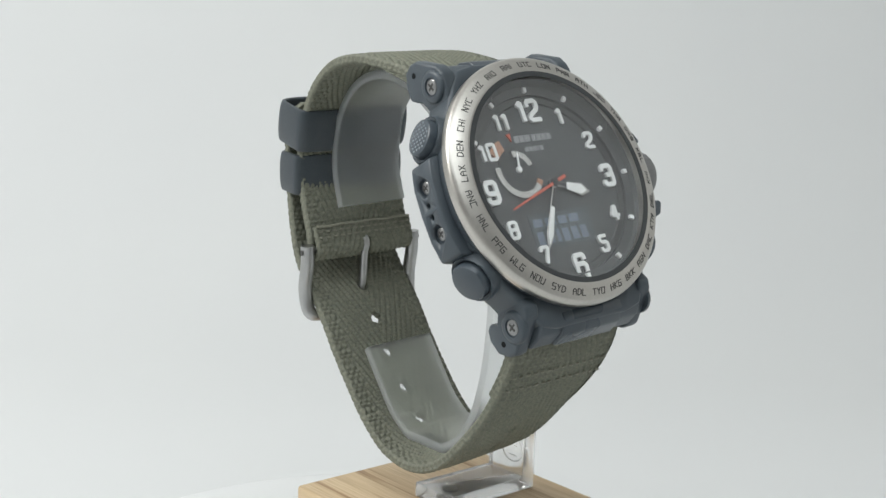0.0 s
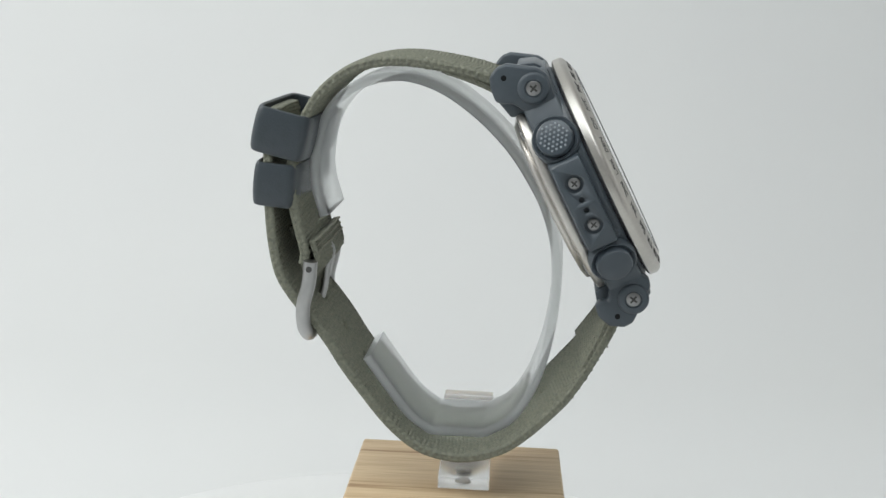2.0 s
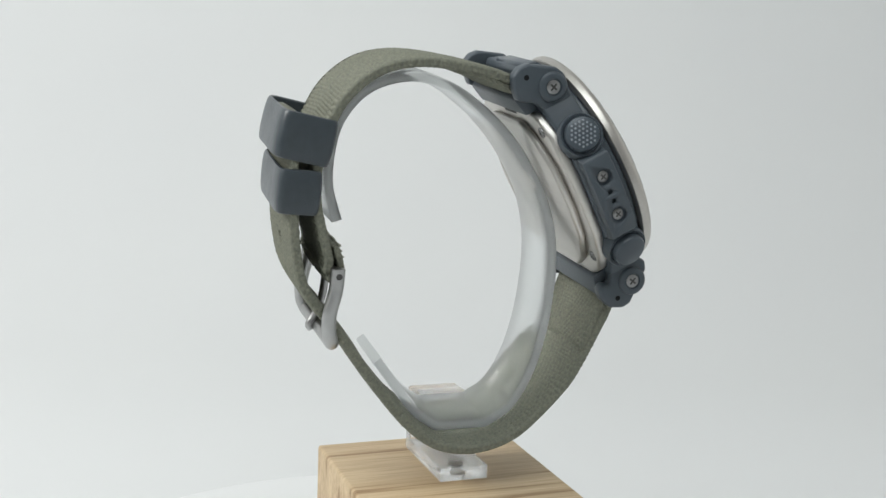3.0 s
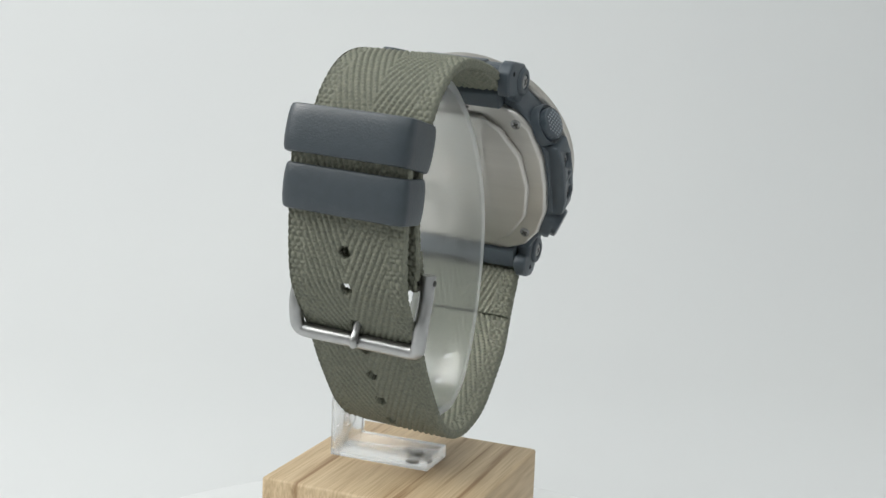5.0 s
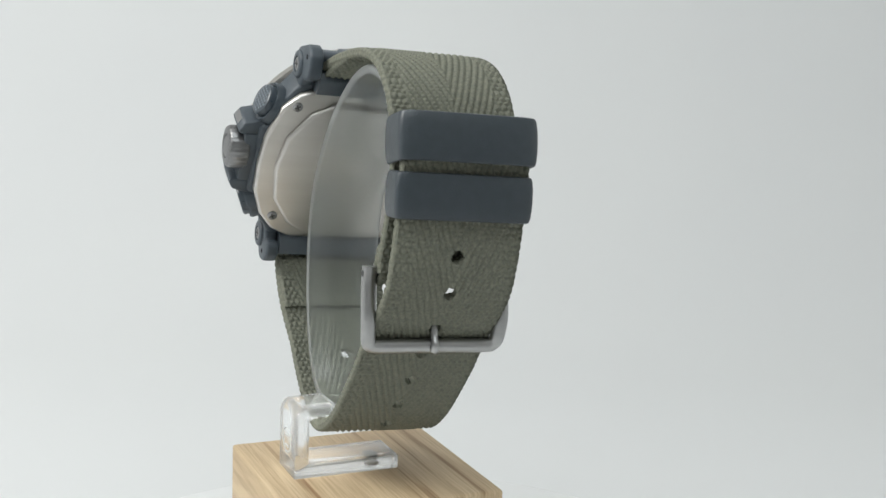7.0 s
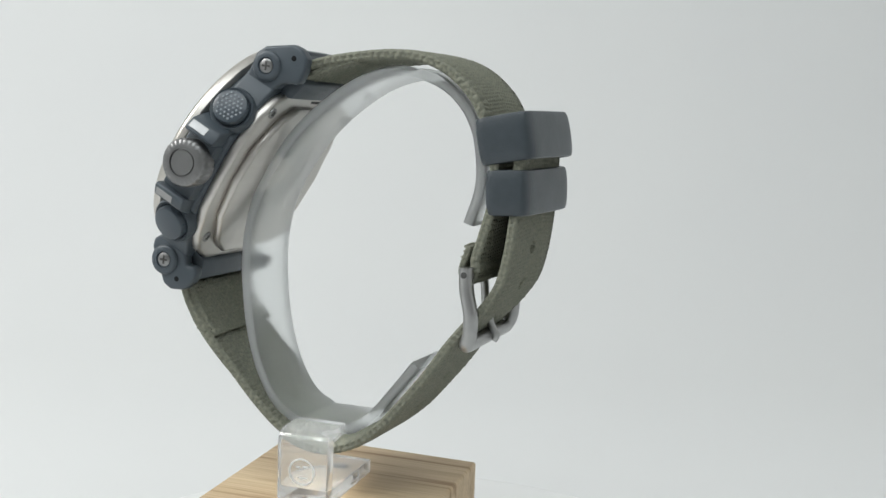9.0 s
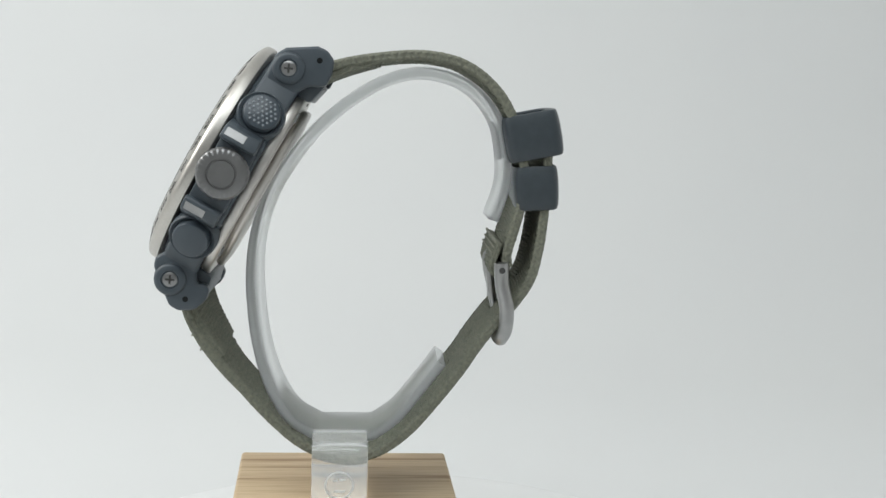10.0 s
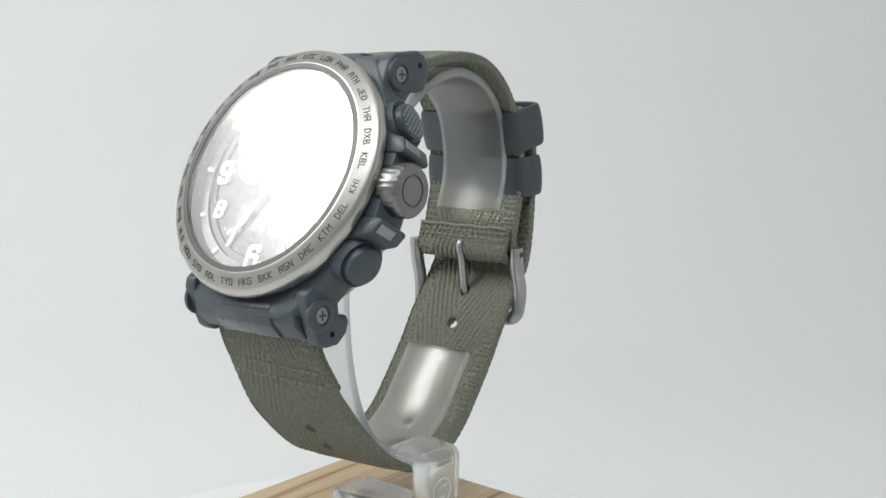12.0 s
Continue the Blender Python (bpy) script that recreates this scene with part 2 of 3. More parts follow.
# ---- the backdrop, and unseen walls added round it for bounce light ----
def sheet(name, points, x0, x1, mat, label):
    """A thick sheet that follows a line of (y, z) points."""
    bm = bmesh.new()
    n = len(points)
    norm = []
    for i in range(n):
        a, b = Vector(points[max(i - 1, 0)]), Vector(points[min(i + 1, n - 1)])
        d = (b - a).normalized()
        norm.append(Vector((d.y, -d.x)))
    rows = []
    for (y, z), k in zip(points, norm):
        rows.append([bm.verts.new(v) for v in ((x0, y, z), (x1, y, z), (x1, y + k.x * 4, z + k.y * 4), (x0, y + k.x * 4, z + k.y * 4))])
    for a, b in zip(rows, rows[1:]):
        for i in range(4):
            j = (i + 1) % 4
            bm.faces.new((a[i], a[j], b[j], b[i]))
    bm.faces.new(rows[0])
    bm.faces.new(rows[-1][::-1])
    return tagged(part(name, bm, mat, None, smooth=60), label, kind="structure")


FLOOR_Z = -18.0
sweep = [(-700, FLOOR_Z), (250, FLOOR_Z)]
sweep += [(250 + 250 * math.sin(radians(a)), FLOOR_Z + 250 - 250 * math.cos(radians(a))) for a in range(5, 91, 5)]
sweep += [(500, 820)]
sheet("backdrop", sweep, -640, 640, PAPER, "plain white seamless backdrop sheet curving up behind the turntable")
# Side walls and ceiling are unseen, added to bounce light onto the set.
tagged(part("wall_left", box(-650, -644, -700, 510, FLOOR_Z - 4, 820), BOUNCE_WHITE, None), "unseen white side wall added to bounce light", kind="structure")
tagged(part("wall_right", box(644, 650, -700, 510, FLOOR_Z - 4, 820), BOUNCE_WHITE, None), "unseen white side wall added to bounce light", kind="structure")
# Unseen wall behind the camera; its grey stands in for the darker open front.
tagged(part("wall_front", box(-644, 644, -706, -700.5, FLOOR_Z - 4, 820), FRONT_GREY, None), "unseen grey front wall standing in for a darker open front", kind="structure")
tagged(part("ceiling", box(-650, 650, -706, 510, 821, 827), BOUNCE_WHITE, None), "unseen white ceiling added to bounce light", kind="structure")

# ---- turntable and wooden block ----
turntable = thing("turntable", "round white plastic turntable plate under the wooden block", "turntable", 0)
part("plate", lathe([(0, -5), (86, -5), (88, -4.2), (88.4, -3), (88.2, -1.2), (87.2, -0.25), (86, 0), (0, 0)], 160, closed=False), DISC_WHITE, turntable)
part("base", lathe([(0, FLOOR_Z), (78, FLOOR_Z), (80, FLOOR_Z + 1), (80, -5.6), (79, -5.02), (0, -5.02)], 128, closed=False), DISC_WHITE, turntable)

wooden_block = thing("wooden_block", "pale beech wooden block with fine straight grain", "block", 0)
part("block", box(-19.2, 27.9, -35.2, 11.3, 0.02, BLOCK_H, 0.7, 3), WOOD, wooden_block)

# ---- clear acrylic stand: foot, post and an open C-shaped cradle ----
stand = thing("watch_stand", "clear acrylic watch stand with open C-shaped loop on wooden block", "watch stand", BLOCK_H)


def band(points, half, thick, step, parent, mat, name, bevel=0.25, centre=0.0, slew=(0.0, 0.0), edge=None, lean=0.0, sway=0.0):
    """A flexible flat bar of rectangular section that follows (y, z) points."""
    _, p = spline(points, step)
    bm = bmesh.new()
    rows = []
    for i in range(len(p)):
        d = Vector(p[min(i + 1, len(p) - 1)] - p[max(i - 1, 0)]).normalized()
        k = Vector((d.y, -d.x)) * thick / 2
        y, z = p[i]
        y += sway * min(max((z - 18.0) / 22.0, 0.0), 1.0)
        b = bevel
        h = half
        kk = k * (1 - 2 * b / thick)
        rows.append([bm.verts.new((centre - lean * (z - 20.0) + sx, y + q.x + slew[0] * (sx + h), z + q.y + slew[1] * (sx + h))) for sx, q in ((-h + b, k), (h - b, k), (h, kk), (h, -kk), (h - b, -k), (-h + b, -k), (-h, -kk), (-h, kk))])
    for a, b in zip(rows, rows[1:]):
        for i in range(8):
            j = (i + 1) % 8
            f = bm.faces.new((a[i], a[j], b[j], b[i]))
            if edge and i in (2, 6):
                f.material_index = 1
    bm.faces.new(rows[0])
    bm.faces.new(rows[-1][::-1])
    ob = part(name, bm, mat, parent, smooth=50)
    if edge:
        ob.data.materials.append(edge)
    return ob


LOOP = [(7.1, 28.7), (2.2, 21.7), (-1.4, 17.0), (-5.5, 13.9), (-6.7, 13.4), (-9.3, 13.4), (-12.0, 13.4), (-14.6, 13.4), (-17.2, 13.4), (-18.7, 14.1), (-22.7, 16.7), (-26.6, 22.5), (-29.4, 29.8), (-31.2, 38.1), (-31.8, 46.1), (-31.1, 54.1), (-28.7, 61.9), (-24.3, 69.5), (-19.6, 75.4), (-13.7, 80.7), (-7.1, 84.9), (-0.7, 86.9), (4.7, 86.7), (9.8, 84.9), (13.9, 81.5), (16.8, 76.6), (18.1, 70.1), (18.0, 64.6), (16.1, 58.1)]
loop = band(LOOP, 8.2, 2.1, 0.8, stand, ACRYLIC, "cradle_loop", centre=3.9, slew=(-0.055, 0.065), edge=ACRYLIC_EDGE, lean=0.028, sway=0.9)
loop.visible_shadow = False
post_line = [(-2.7, 0.1), (21.4, 0.1), (21.4, 13.0), (21.15, 14.2), (20.4, 15.1), (19.4, 15.5), (11.8, 15.8), (11.8, 13.6), (17.4, 13.3), (18.1, 12.6), (18.1, 3.2), (-2.7, 3.2)]
post = part("foot_and_post", prism(post_line, -19.1, -8.1, 0.3, 2, plane="xz"), ACRYLIC_CLEAR, stand)
post.visible_shadow = False
part("moulded_mark", lathe([(2.5, 0), (2.7, 0.12), (2.9, 0)], 40), ACRYLIC_FROST, stand, at=pose(21.42, -13.6, 7.4, 0, 90, 0))
for y0, z0, w in ((-14.9, 8.2, 1.0), (-13.4, 8.4, 1.1), (-14.6, 6.0, 2.2)):
    part("moulded_mark", box(21.40, 21.52, y0, y0 + w, z0, z0 + 0.35), ACRYLIC_FROST, stand)
part("fixing_screw", disc(1.6, 0, 0.3, 24, 0.1), STEEL, stand, at=pose(2.6, -13.4, 0.5))

# ---- the wristwatch ----
watch = thing("wristwatch", "rugged wristwatch, dark resin case, olive woven strap, buckled round a stand", "wristwatch", BLOCK_H)
MR = pose(4.1, 0, 0) @ pose(0, 0, 0, 0, -3.0, 0)
LEAN = radians(28.2)
MW = MR @ Matrix.Translation((0.9, -41.4, 70.1)) @ pose(0, 0, 0, 0, -0.7, -1.5) @ Matrix(((1, 0, 0, 0), (0, math.sin(LEAN), -math.cos(LEAN), 0), (0, math.cos(LEAN), math.sin(LEAN), 0), (0, 0, 0, 1)))


def woven(name, points, parent, label, half=12.7, thick=2.1, holes=(), start_s=0.0, step=0.2, point_end=False, slot=None, vee=1, drift=((-20, 0.6), (0, 0.0)), twist=0.0):
    """A strip of herringbone webbing: ribs in V's, beaded selvedges, round eyelets."""
    s, p = spline(points, step)
    n = len(s)
    d = np.gradient(p, axis=0)
    d /= np.linalg.norm(d, axis=1)[:, None]
    nor = np.stack([d[:, 1], -d[:, 0]], 1)
    cols = int(2 * half / step)
    xs = np.linspace(-half, half, cols + 1)
    S, X = np.meshgrid(s + start_s, xs, indexing="ij")
    S0 = S - start_s
    if point_end:
        over = np.clip(S0 - (s[-1] - 5.0), 0, None) / 5.0
        X = X * np.sqrt(np.clip(1 - 0.55 * over ** 2, 0.05, 1))
    centre_s = [float(np.interp(h, p[:, 1], s)) if not isinstance(h, tuple) else float(s[np.argmin(np.hypot(p[:, 0] - h[0], p[:, 1] - h[1]))]) for h in holes]
    for c in centre_s:
        ds, dx = S0 - c, X
        r = np.hypot(ds, dx)
        near = np.abs(r - 1.3) < step * 0.8
        f = np.where(near & (r > 0.1), 1.3 / np.maximum(r, 0.1), 1.0)
        S0, X = c + ds * f, dx * f
    drift_y, drift_x = zip(*drift)
    wob = 0.25 * np.sin(S * 0.31) + 0.15 * np.sin(S * 0.83 + 1)

    def relief(side):
        ax = np.abs(X + (0.15 * wob))
        al = radians(21)
        ph = (ax * math.cos(al) + S * math.sin(al) * vee) / 1.25
        along = (-ax * math.sin(al) * vee + S * math.cos(al)) / 0.8
        rib = np.abs(np.sin(np.pi * ph)) ** 0.5 * (0.84 + 0.16 * np.cos(2 * np.pi * (along + 0.5 * np.floor(ph))))
        uneven = S + 0.22 * np.sin(S * 1.7 + 0.4 * X) + 0.15 * np.sin(S * 0.63)
        row = np.floor(uneven / 1.15)
        bead = np.abs(np.sin(np.pi * uneven / 1.15)) ** 0.45 * np.abs(np.sin(np.pi * (X / 1.35 + 0.5 * (row % 2)))) ** 0.6
        edge = np.clip((ax - (half - 4.0)) / 0.8, 0, 1)
        return 0.72 * (1 - edge) * rib + 0.58 * edge * bead

    rim = np.clip((np.abs(X) - (half - 0.8)) / 0.8, 0, 1) ** 2 * 0.32
    scallop = 0.05 * np.abs(np.sin(np.pi * S / 1.05)) * (np.abs(X) > half - 0.01) * np.sign(X)
    PY, PZ = np.interp(S0, s, p[:, 0]), np.interp(S0, s, p[:, 1])
    NY, NZ = np.interp(S0, s, nor[:, 0]), np.interp(S0, s, nor[:, 1])
    layers = []
    for sign in (1, -1):
        off = sign * (thick / 2 - 0.55 - rim + relief(sign))
        layers.append(np.stack([X + scallop + np.interp(PY, drift_y, drift_x), PY + NY * off + (twist * np.interp(PY, (-41, -34, -18, -6), (0, 1, 1, 0)) - 0.055) * X, PZ + NZ * off], -1).reshape(-1, 3))
    w = cols + 1
    i, j = np.meshgrid(np.arange(n - 1), np.arange(cols), indexing="ij")
    keep = np.ones(i.shape, bool)
    for c in centre_s:
        keep &= np.hypot((s[i] + s[i + 1]) / 2 - c, (xs[j] + xs[j + 1]) / 2) > 1.3
    if slot:
        keep &= ~((np.abs((xs[j] + xs[j + 1]) / 2) < slot[2]) & (s[i] > slot[0]) & (s[i] < slot[1]))
    a = (i * w + j)[keep]
    q = np.stack([a, a + 1, a + w + 1, a + w], 1)
    N = n * w
    faces = [q, q[:, ::-1] + N]
    # walls where a quad has no neighbour: the selvedges, both ends and the eyelets
    pad = np.zeros((n + 1, cols + 2), bool)
    pad[1:n, 1:cols + 1] = keep
    for di, dj, e0, e1 in ((-1, 0, 0, 1), (1, 0, w + 1, w), (0, -1, w, 0), (0, 1, 1, w + 1)):
        lone = keep & ~pad[i + 1 + di, j + 1 + dj]
        b = (i * w + j)[lone]
        faces.append(np.stack([b + e1, b + e0, b + e0 + N, b + e1 + N], 1))
    # selvedges: two rows of small loops down each side
    count = 2 * N
    V = np.linspace(-1, 1, 9)
    SS, VV = np.meshgrid(s + start_s, V, indexing="ij")
    rowv = (VV > 0).astype(float)
    loops = np.abs(np.sin(np.pi * (SS / 1.5 + 0.5 * rowv))) ** 0.6 * np.abs(np.sin(np.pi * VV)) ** 0.7
    narrow = np.sqrt(np.clip(1 - 0.55 * (np.clip(s - (s[-1] - 5.0), 0, None) / 5.0) ** 2, 0.05, 1)) if point_end else np.ones(n)
    for sx in (-1, 1):
        ex = sx * (half * narrow[:, None] - 0.12 + 0.36 * loops - 0.15 * VV ** 2)
        off = VV * (thick / 2 - 0.12)
        py, pz = p[:, 0][:, None] + nor[:, 0][:, None] * off, p[:, 1][:, None] + nor[:, 1][:, None] * off
        layers.append(np.stack([ex + np.interp(py, drift_y, drift_x), py + (twist * np.interp(py, (-41, -34, -18, -6), (0, 1, 1, 0)) - 0.055) * ex, pz], -1).reshape(-1, 3))
        a2, b2 = np.meshgrid(np.arange(n - 1), np.arange(8), indexing="ij")
        k = (a2 * 9 + b2).ravel() + count
        strip = np.stack([k, k + 1, k + 10, k + 9], 1)
        faces.append(strip if sx < 0 else strip[:, ::-1])
        count += n * 9
    me = bpy.data.meshes.new(name)
    me.from_pydata((np.concatenate(layers) * MM).tolist(), [], np.concatenate(faces).tolist())
    me.shade_smooth()
    me.materials.append(NYLON)
    ob = new(name, me)
    ob.parent = parent
    ob.matrix_basis = mm(MR)
    return tagged(ob, label)


STRAP_A = [(-19.2, 87.2), (-13.0, 89.0), (-7.0, 90.1), (-1.0, 90.8), (4.0, 90.7), (9.0, 89.6), (13.3, 87.2), (17.0, 83.6), (19.4, 79.6), (21.3, 75.0), (22.2, 69.0), (22.0, 63.0), (20.6, 57.0), (19.4, 52.4), (19.6, 49.8)]
STRAP_B = [(-43.9, 42.6), (-42.2, 37.6), (-38.1, 30.5), (-33.1, 23.9), (-27.1, 17.5), (-21.6, 13.0), (-15.8, 10.6), (-10.5, 10.2), (-4.6, 12.0), (1.0, 16.3), (6.2, 22.4), (10.9, 28.6), (14.0, 33.4),
           (17.6, 38.2), (21.4, 42.6), (24.3, 47.3), (25.7, 53.0), (26.4, 59.0), (26.8, 66.0), (26.8, 72.0), (26.6, 80.4)]
DRIFT_B = ((-44, 0.7), (-39, 0.3), (-33, -0.6), (-22, -0.8), (-12, -0.4), (0, 0.0))
woven("upper_strap", STRAP_A, watch, "olive woven nylon strap with V-shaped ribs", vee=1)
woven("lower_strap", STRAP_B, watch, "olive woven nylon strap with a row of eyelets", point_end=True, vee=-1, drift=DRIFT_B, twist=0.10,
      holes=[(-30.3, 20.7), (-25.4, 15.8), (-1.8, 13.9), (4.1, 19.8), (9.4, 26.6), (13.9, 33.2), (18.7, 39.6), (24.3, 47.2), (25.9, 54.5)])
FOLD = [(19.6, 50.0), (19.0, 48.2), (17.6, 47.9), (16.6, 49.4), (16.9, 51.4), (17.4, 52.9), (17.9, 54.6)]
woven("folded_strap_end", FOLD, watch, "strap end folded round the buckle bar and stitched", thick=1.5, half=12.3, slot=(0.0, 7.0, 1.05))
woven("strap_underlay", [(-19.4, 85.0), (-13.6, 87.4), (-7.0, 89.5)], watch, "second layer of webbing sewn under the strap", thick=1.4, half=12.4)
woven("strap_underlay", [(-42.2, 41.6), (-40.6, 37.2), (-37.0, 31.0)], watch, "second layer of webbing sewn under the strap", thick=1.4, half=12.4, drift=DRIFT_B, twist=0.10)


def stitching(points, at_s, rows, side, name, lift=1.22):
    """Rows of short thread stitches across a strap."""
    s, p = spline(points, 0.25)
    bm = bmesh.new()
    for ds in rows:
        i = int(np.argmin(np.abs(s - at_s - ds)))
        d = Vector(p[i + 1] - p[i - 1]).normalized()
        k = Vector((d.y, -d.x)) * side * lift
        for n in range(14):
            x = -11.4 + n * 1.75 + random.uniform(-0.15, 0.15)
            c = Vector((x + 0.6 * min(max(-p[i][0] / 20, 0), 1), p[i][0] + k.x - 0.055 * x, p[i][1] + k.y))
            m = Matrix.Translation(c) @ Matrix.Rotation(random.uniform(-0.15, 0.15), 4, "Y") @ Matrix.Diagonal((0.62, 0.24, 0.24, 1))
            bmesh.ops.create_uvsphere(bm, u_segments=8, v_segments=5, radius=1.0, matrix=m)
    return part(name, bm, THREAD, watch, "olive thread stitching", at=MR)


stitching(STRAP_B, 7.5, (0.0, 3.2), 1, "stitching")
part("seam", tube([(x, 17.1 - 0.055 * x, 54.7 + 0.12 * math.sin(0.9 * x)) for x in range(-12, 13, 2)], 0.28, 8), THREAD, watch, "cut edge of the folded strap end", at=MR)
stitching(FOLD, 8.2, (0.0, 1.3), -1, "stitching", 0.85)


def keeper(centre, tilt, half_x, half_y, height, name):
    """A leather loop round both straps."""
    n = 64
    def ring(hx, hy):
        pts = []
        for k in range(n):
            a = 2 * math.pi * k / n
            ca, sa = math.cos(a), math.sin(a)
            e = 0.26
            pts.append((hx * math.copysign(abs(ca) ** e, ca), hy * math.copysign(abs(sa) ** e, sa)))
        return pts
    bm = bmesh.new()
    sec = []
    t, h = 0.8, height / 2
    for off, z in ((0.05, -h + 0.9), (-0.16, -h + 0.2), (-0.5, -h), (-t + 0.3, -h), (-t, -h + 0.3), (-t, h - 0.3), (-t + 0.3, h), (-0.5, h), (-0.16, h - 0.2), (0.05, h - 0.9), (0.2, h * 0.45), (0.24, 0.0), (0.2, -h * 0.45)):
        sec.append([bm.verts.new((x, y, z)) for x, y in ring(half_x + off, half_y + off)])
    for a, b in zip(sec, sec[1:] + sec[:1]):
        for k in range(n):
            m = (k + 1) % n
            bm.faces.new((a[k], a[m], b[m], b[k]))
    return part(name, bm, LEATHER, watch, "dark blue-grey leather strap keeper", at=MR @ pose(0, *centre, tilt, 0, -5.0))


keeper((24.1, 75.9), 12, 13.6, 5.7, 9.2, "strap_keeper")
keeper((25.2, 65.6), 4, 13.5, 4.4, 8.8, "strap_keeper")

# buckle
BZ0, BZ1 = 50.0, 35.2
arm = [(-14.0, 18.0, BZ0 + 0.8), (-14.0, 18.3, 46.5), (-14.0, 19.4, 41.5), (-13.7, 19.3, 37.6), (-13.2, 18.7, 35.8), (-11.4, 18.4, 35.2)]
frame_line = arm + [(-4, 18.4, BZ1), (4, 18.4, BZ1)] + [(-x, y, z) for x, y, z in arm[::-1]]
buckle = part("buckle", tube(frame_line, 1.45, 18, 0.4), STEEL, watch, "satin steel buckle frame", at=MR @ pose(-0.8, 0, 0, 0, 0, -2.2))
part("pivot_bar", tube([(-13.9, 18.0, 49.6), (0, 18.0, 49.6), (13.9, 18.0, 49.6)], 0.7, 12), STEEL, buckle)
part("tongue", tube([(0, 18.9, 50.5), (0, 17.9, 51.2), (0, 16.6, 50.9), (0, 16.3, 49.6), (0, 16.9, 48.2), (0, 17.3, 46.0), (0, 17.9, 41.5), (0, 19.2, 37.6), (0, 20.4, 35.6), (0, 19.9, 34.6)], 0.85, 12, 0.4), STEEL, buckle)
for sx in (-1, 1):
    part("bar_end", disc(0.62, 0, 0.08, 20), MARK_AND_SHADE, buckle, at=pose(sx * 15.42, 18.05, 49.4, 0, sx * 90, 0))

# case
def screw_mesh(r, h):
    """A small cross-head screw."""
    bm = lathe([(0, 0), (r, 0), (r, h * 0.6), (r * 0.85, h), (0, h)], 28, closed=False)
    return bm


def screw(parent, at, r=1.6, h=0.5, mat=None):
    ob = part("screw", screw_mesh(r, h), mat or SCREW, parent, "cross-head steel screw", at=at)
    # Proud dark bars paint the shade in the cross-head slots.
    for k in (25, 115):
        part("slot", box(-r * 0.62, r * 0.62, -r * 0.14, r * 0.14, h, h + 0.05), MARK_AND_SHADE, ob, at=pose(0, 0, 0, 0, 0, k))
    return ob


MF = MW @ pose(-0.4, 0.85, 0)


def polar(r, a):
    """A point of the dial, by clock angle in degrees from twelve."""
    return r * math.sin(radians(a)), r * math.cos(radians(a))


def hollow(ob, r, z0, z1, at=None, n=96):
    """Turns a round well into a mesh."""
    cutter = part("cutter", lathe([(0, z0), (r, z0), (r, z1), (0, z1)], n, closed=False), MARK_AND_SHADE, None)
    cutter.parent, cutter.matrix_basis = ob.parent, ob.matrix_basis @ (mm(at) if at else Matrix())
    mod = ob.modifiers.new("well", "BOOLEAN")
    mod.operation, mod.solver, mod.object = "DIFFERENCE", "EXACT", cutter
    me = bpy.data.meshes.new_from_object(ob.evaluated_get(bpy.context.evaluated_depsgraph_get()))
    ob.modifiers.remove(mod)
    ob.data = me
    bpy.data.objects.remove(cutter)


def mirrored(half):
    """An outline from its right-hand half (top to bottom)."""
    return half + [(-x, y) for x, y in half[::-1]]


case_half = [(8.5, 25.4), (12.6, 24.6), (14.8, 21.4), (16.2, 19.0), (19.0, 14.8), (20.4, 9.6), (22.4, 8.6), (22.4, -8.6), (20.4, -9.6), (19.0, -14.8), (16.2, -19.0), (14.8, -21.4), (12.6, -24.6), (8.5, -25.4)]
case = part("case_body", prism(mirrored(case_half), -10.6, -3.4, 0.7, 3), RESIN, watch, "dark resin case, lens haze lifted into its blue-grey", at=MW)
hollow(case, 19.8, -6.2, 0.0)
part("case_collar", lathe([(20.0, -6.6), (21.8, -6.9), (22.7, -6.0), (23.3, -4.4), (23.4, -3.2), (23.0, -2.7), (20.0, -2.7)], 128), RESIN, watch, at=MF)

upper_ear = [(18.0, -4.0), (24.2, -3.4), (26.2, -4.6), (29.4, -9.6), (29.6, -11.6), (28.6, -13.6), (26.4, -14.4), (23.6, -14.6), (22.6, -13.2), (21.8, -11.6), (18.0, -9.5)]
lower_ear = [(b * -1, c) for b, c in ((18.0, -4.0), (20.6, -2.4), (22.4, -2.9), (27.6, -9.0), (27.7, -11.0), (26.2, -13.6), (23.6, -14.7), (21.4, -14.4), (20.6, -13.2), (21.4, -11.6), (18.0, -9.5))]
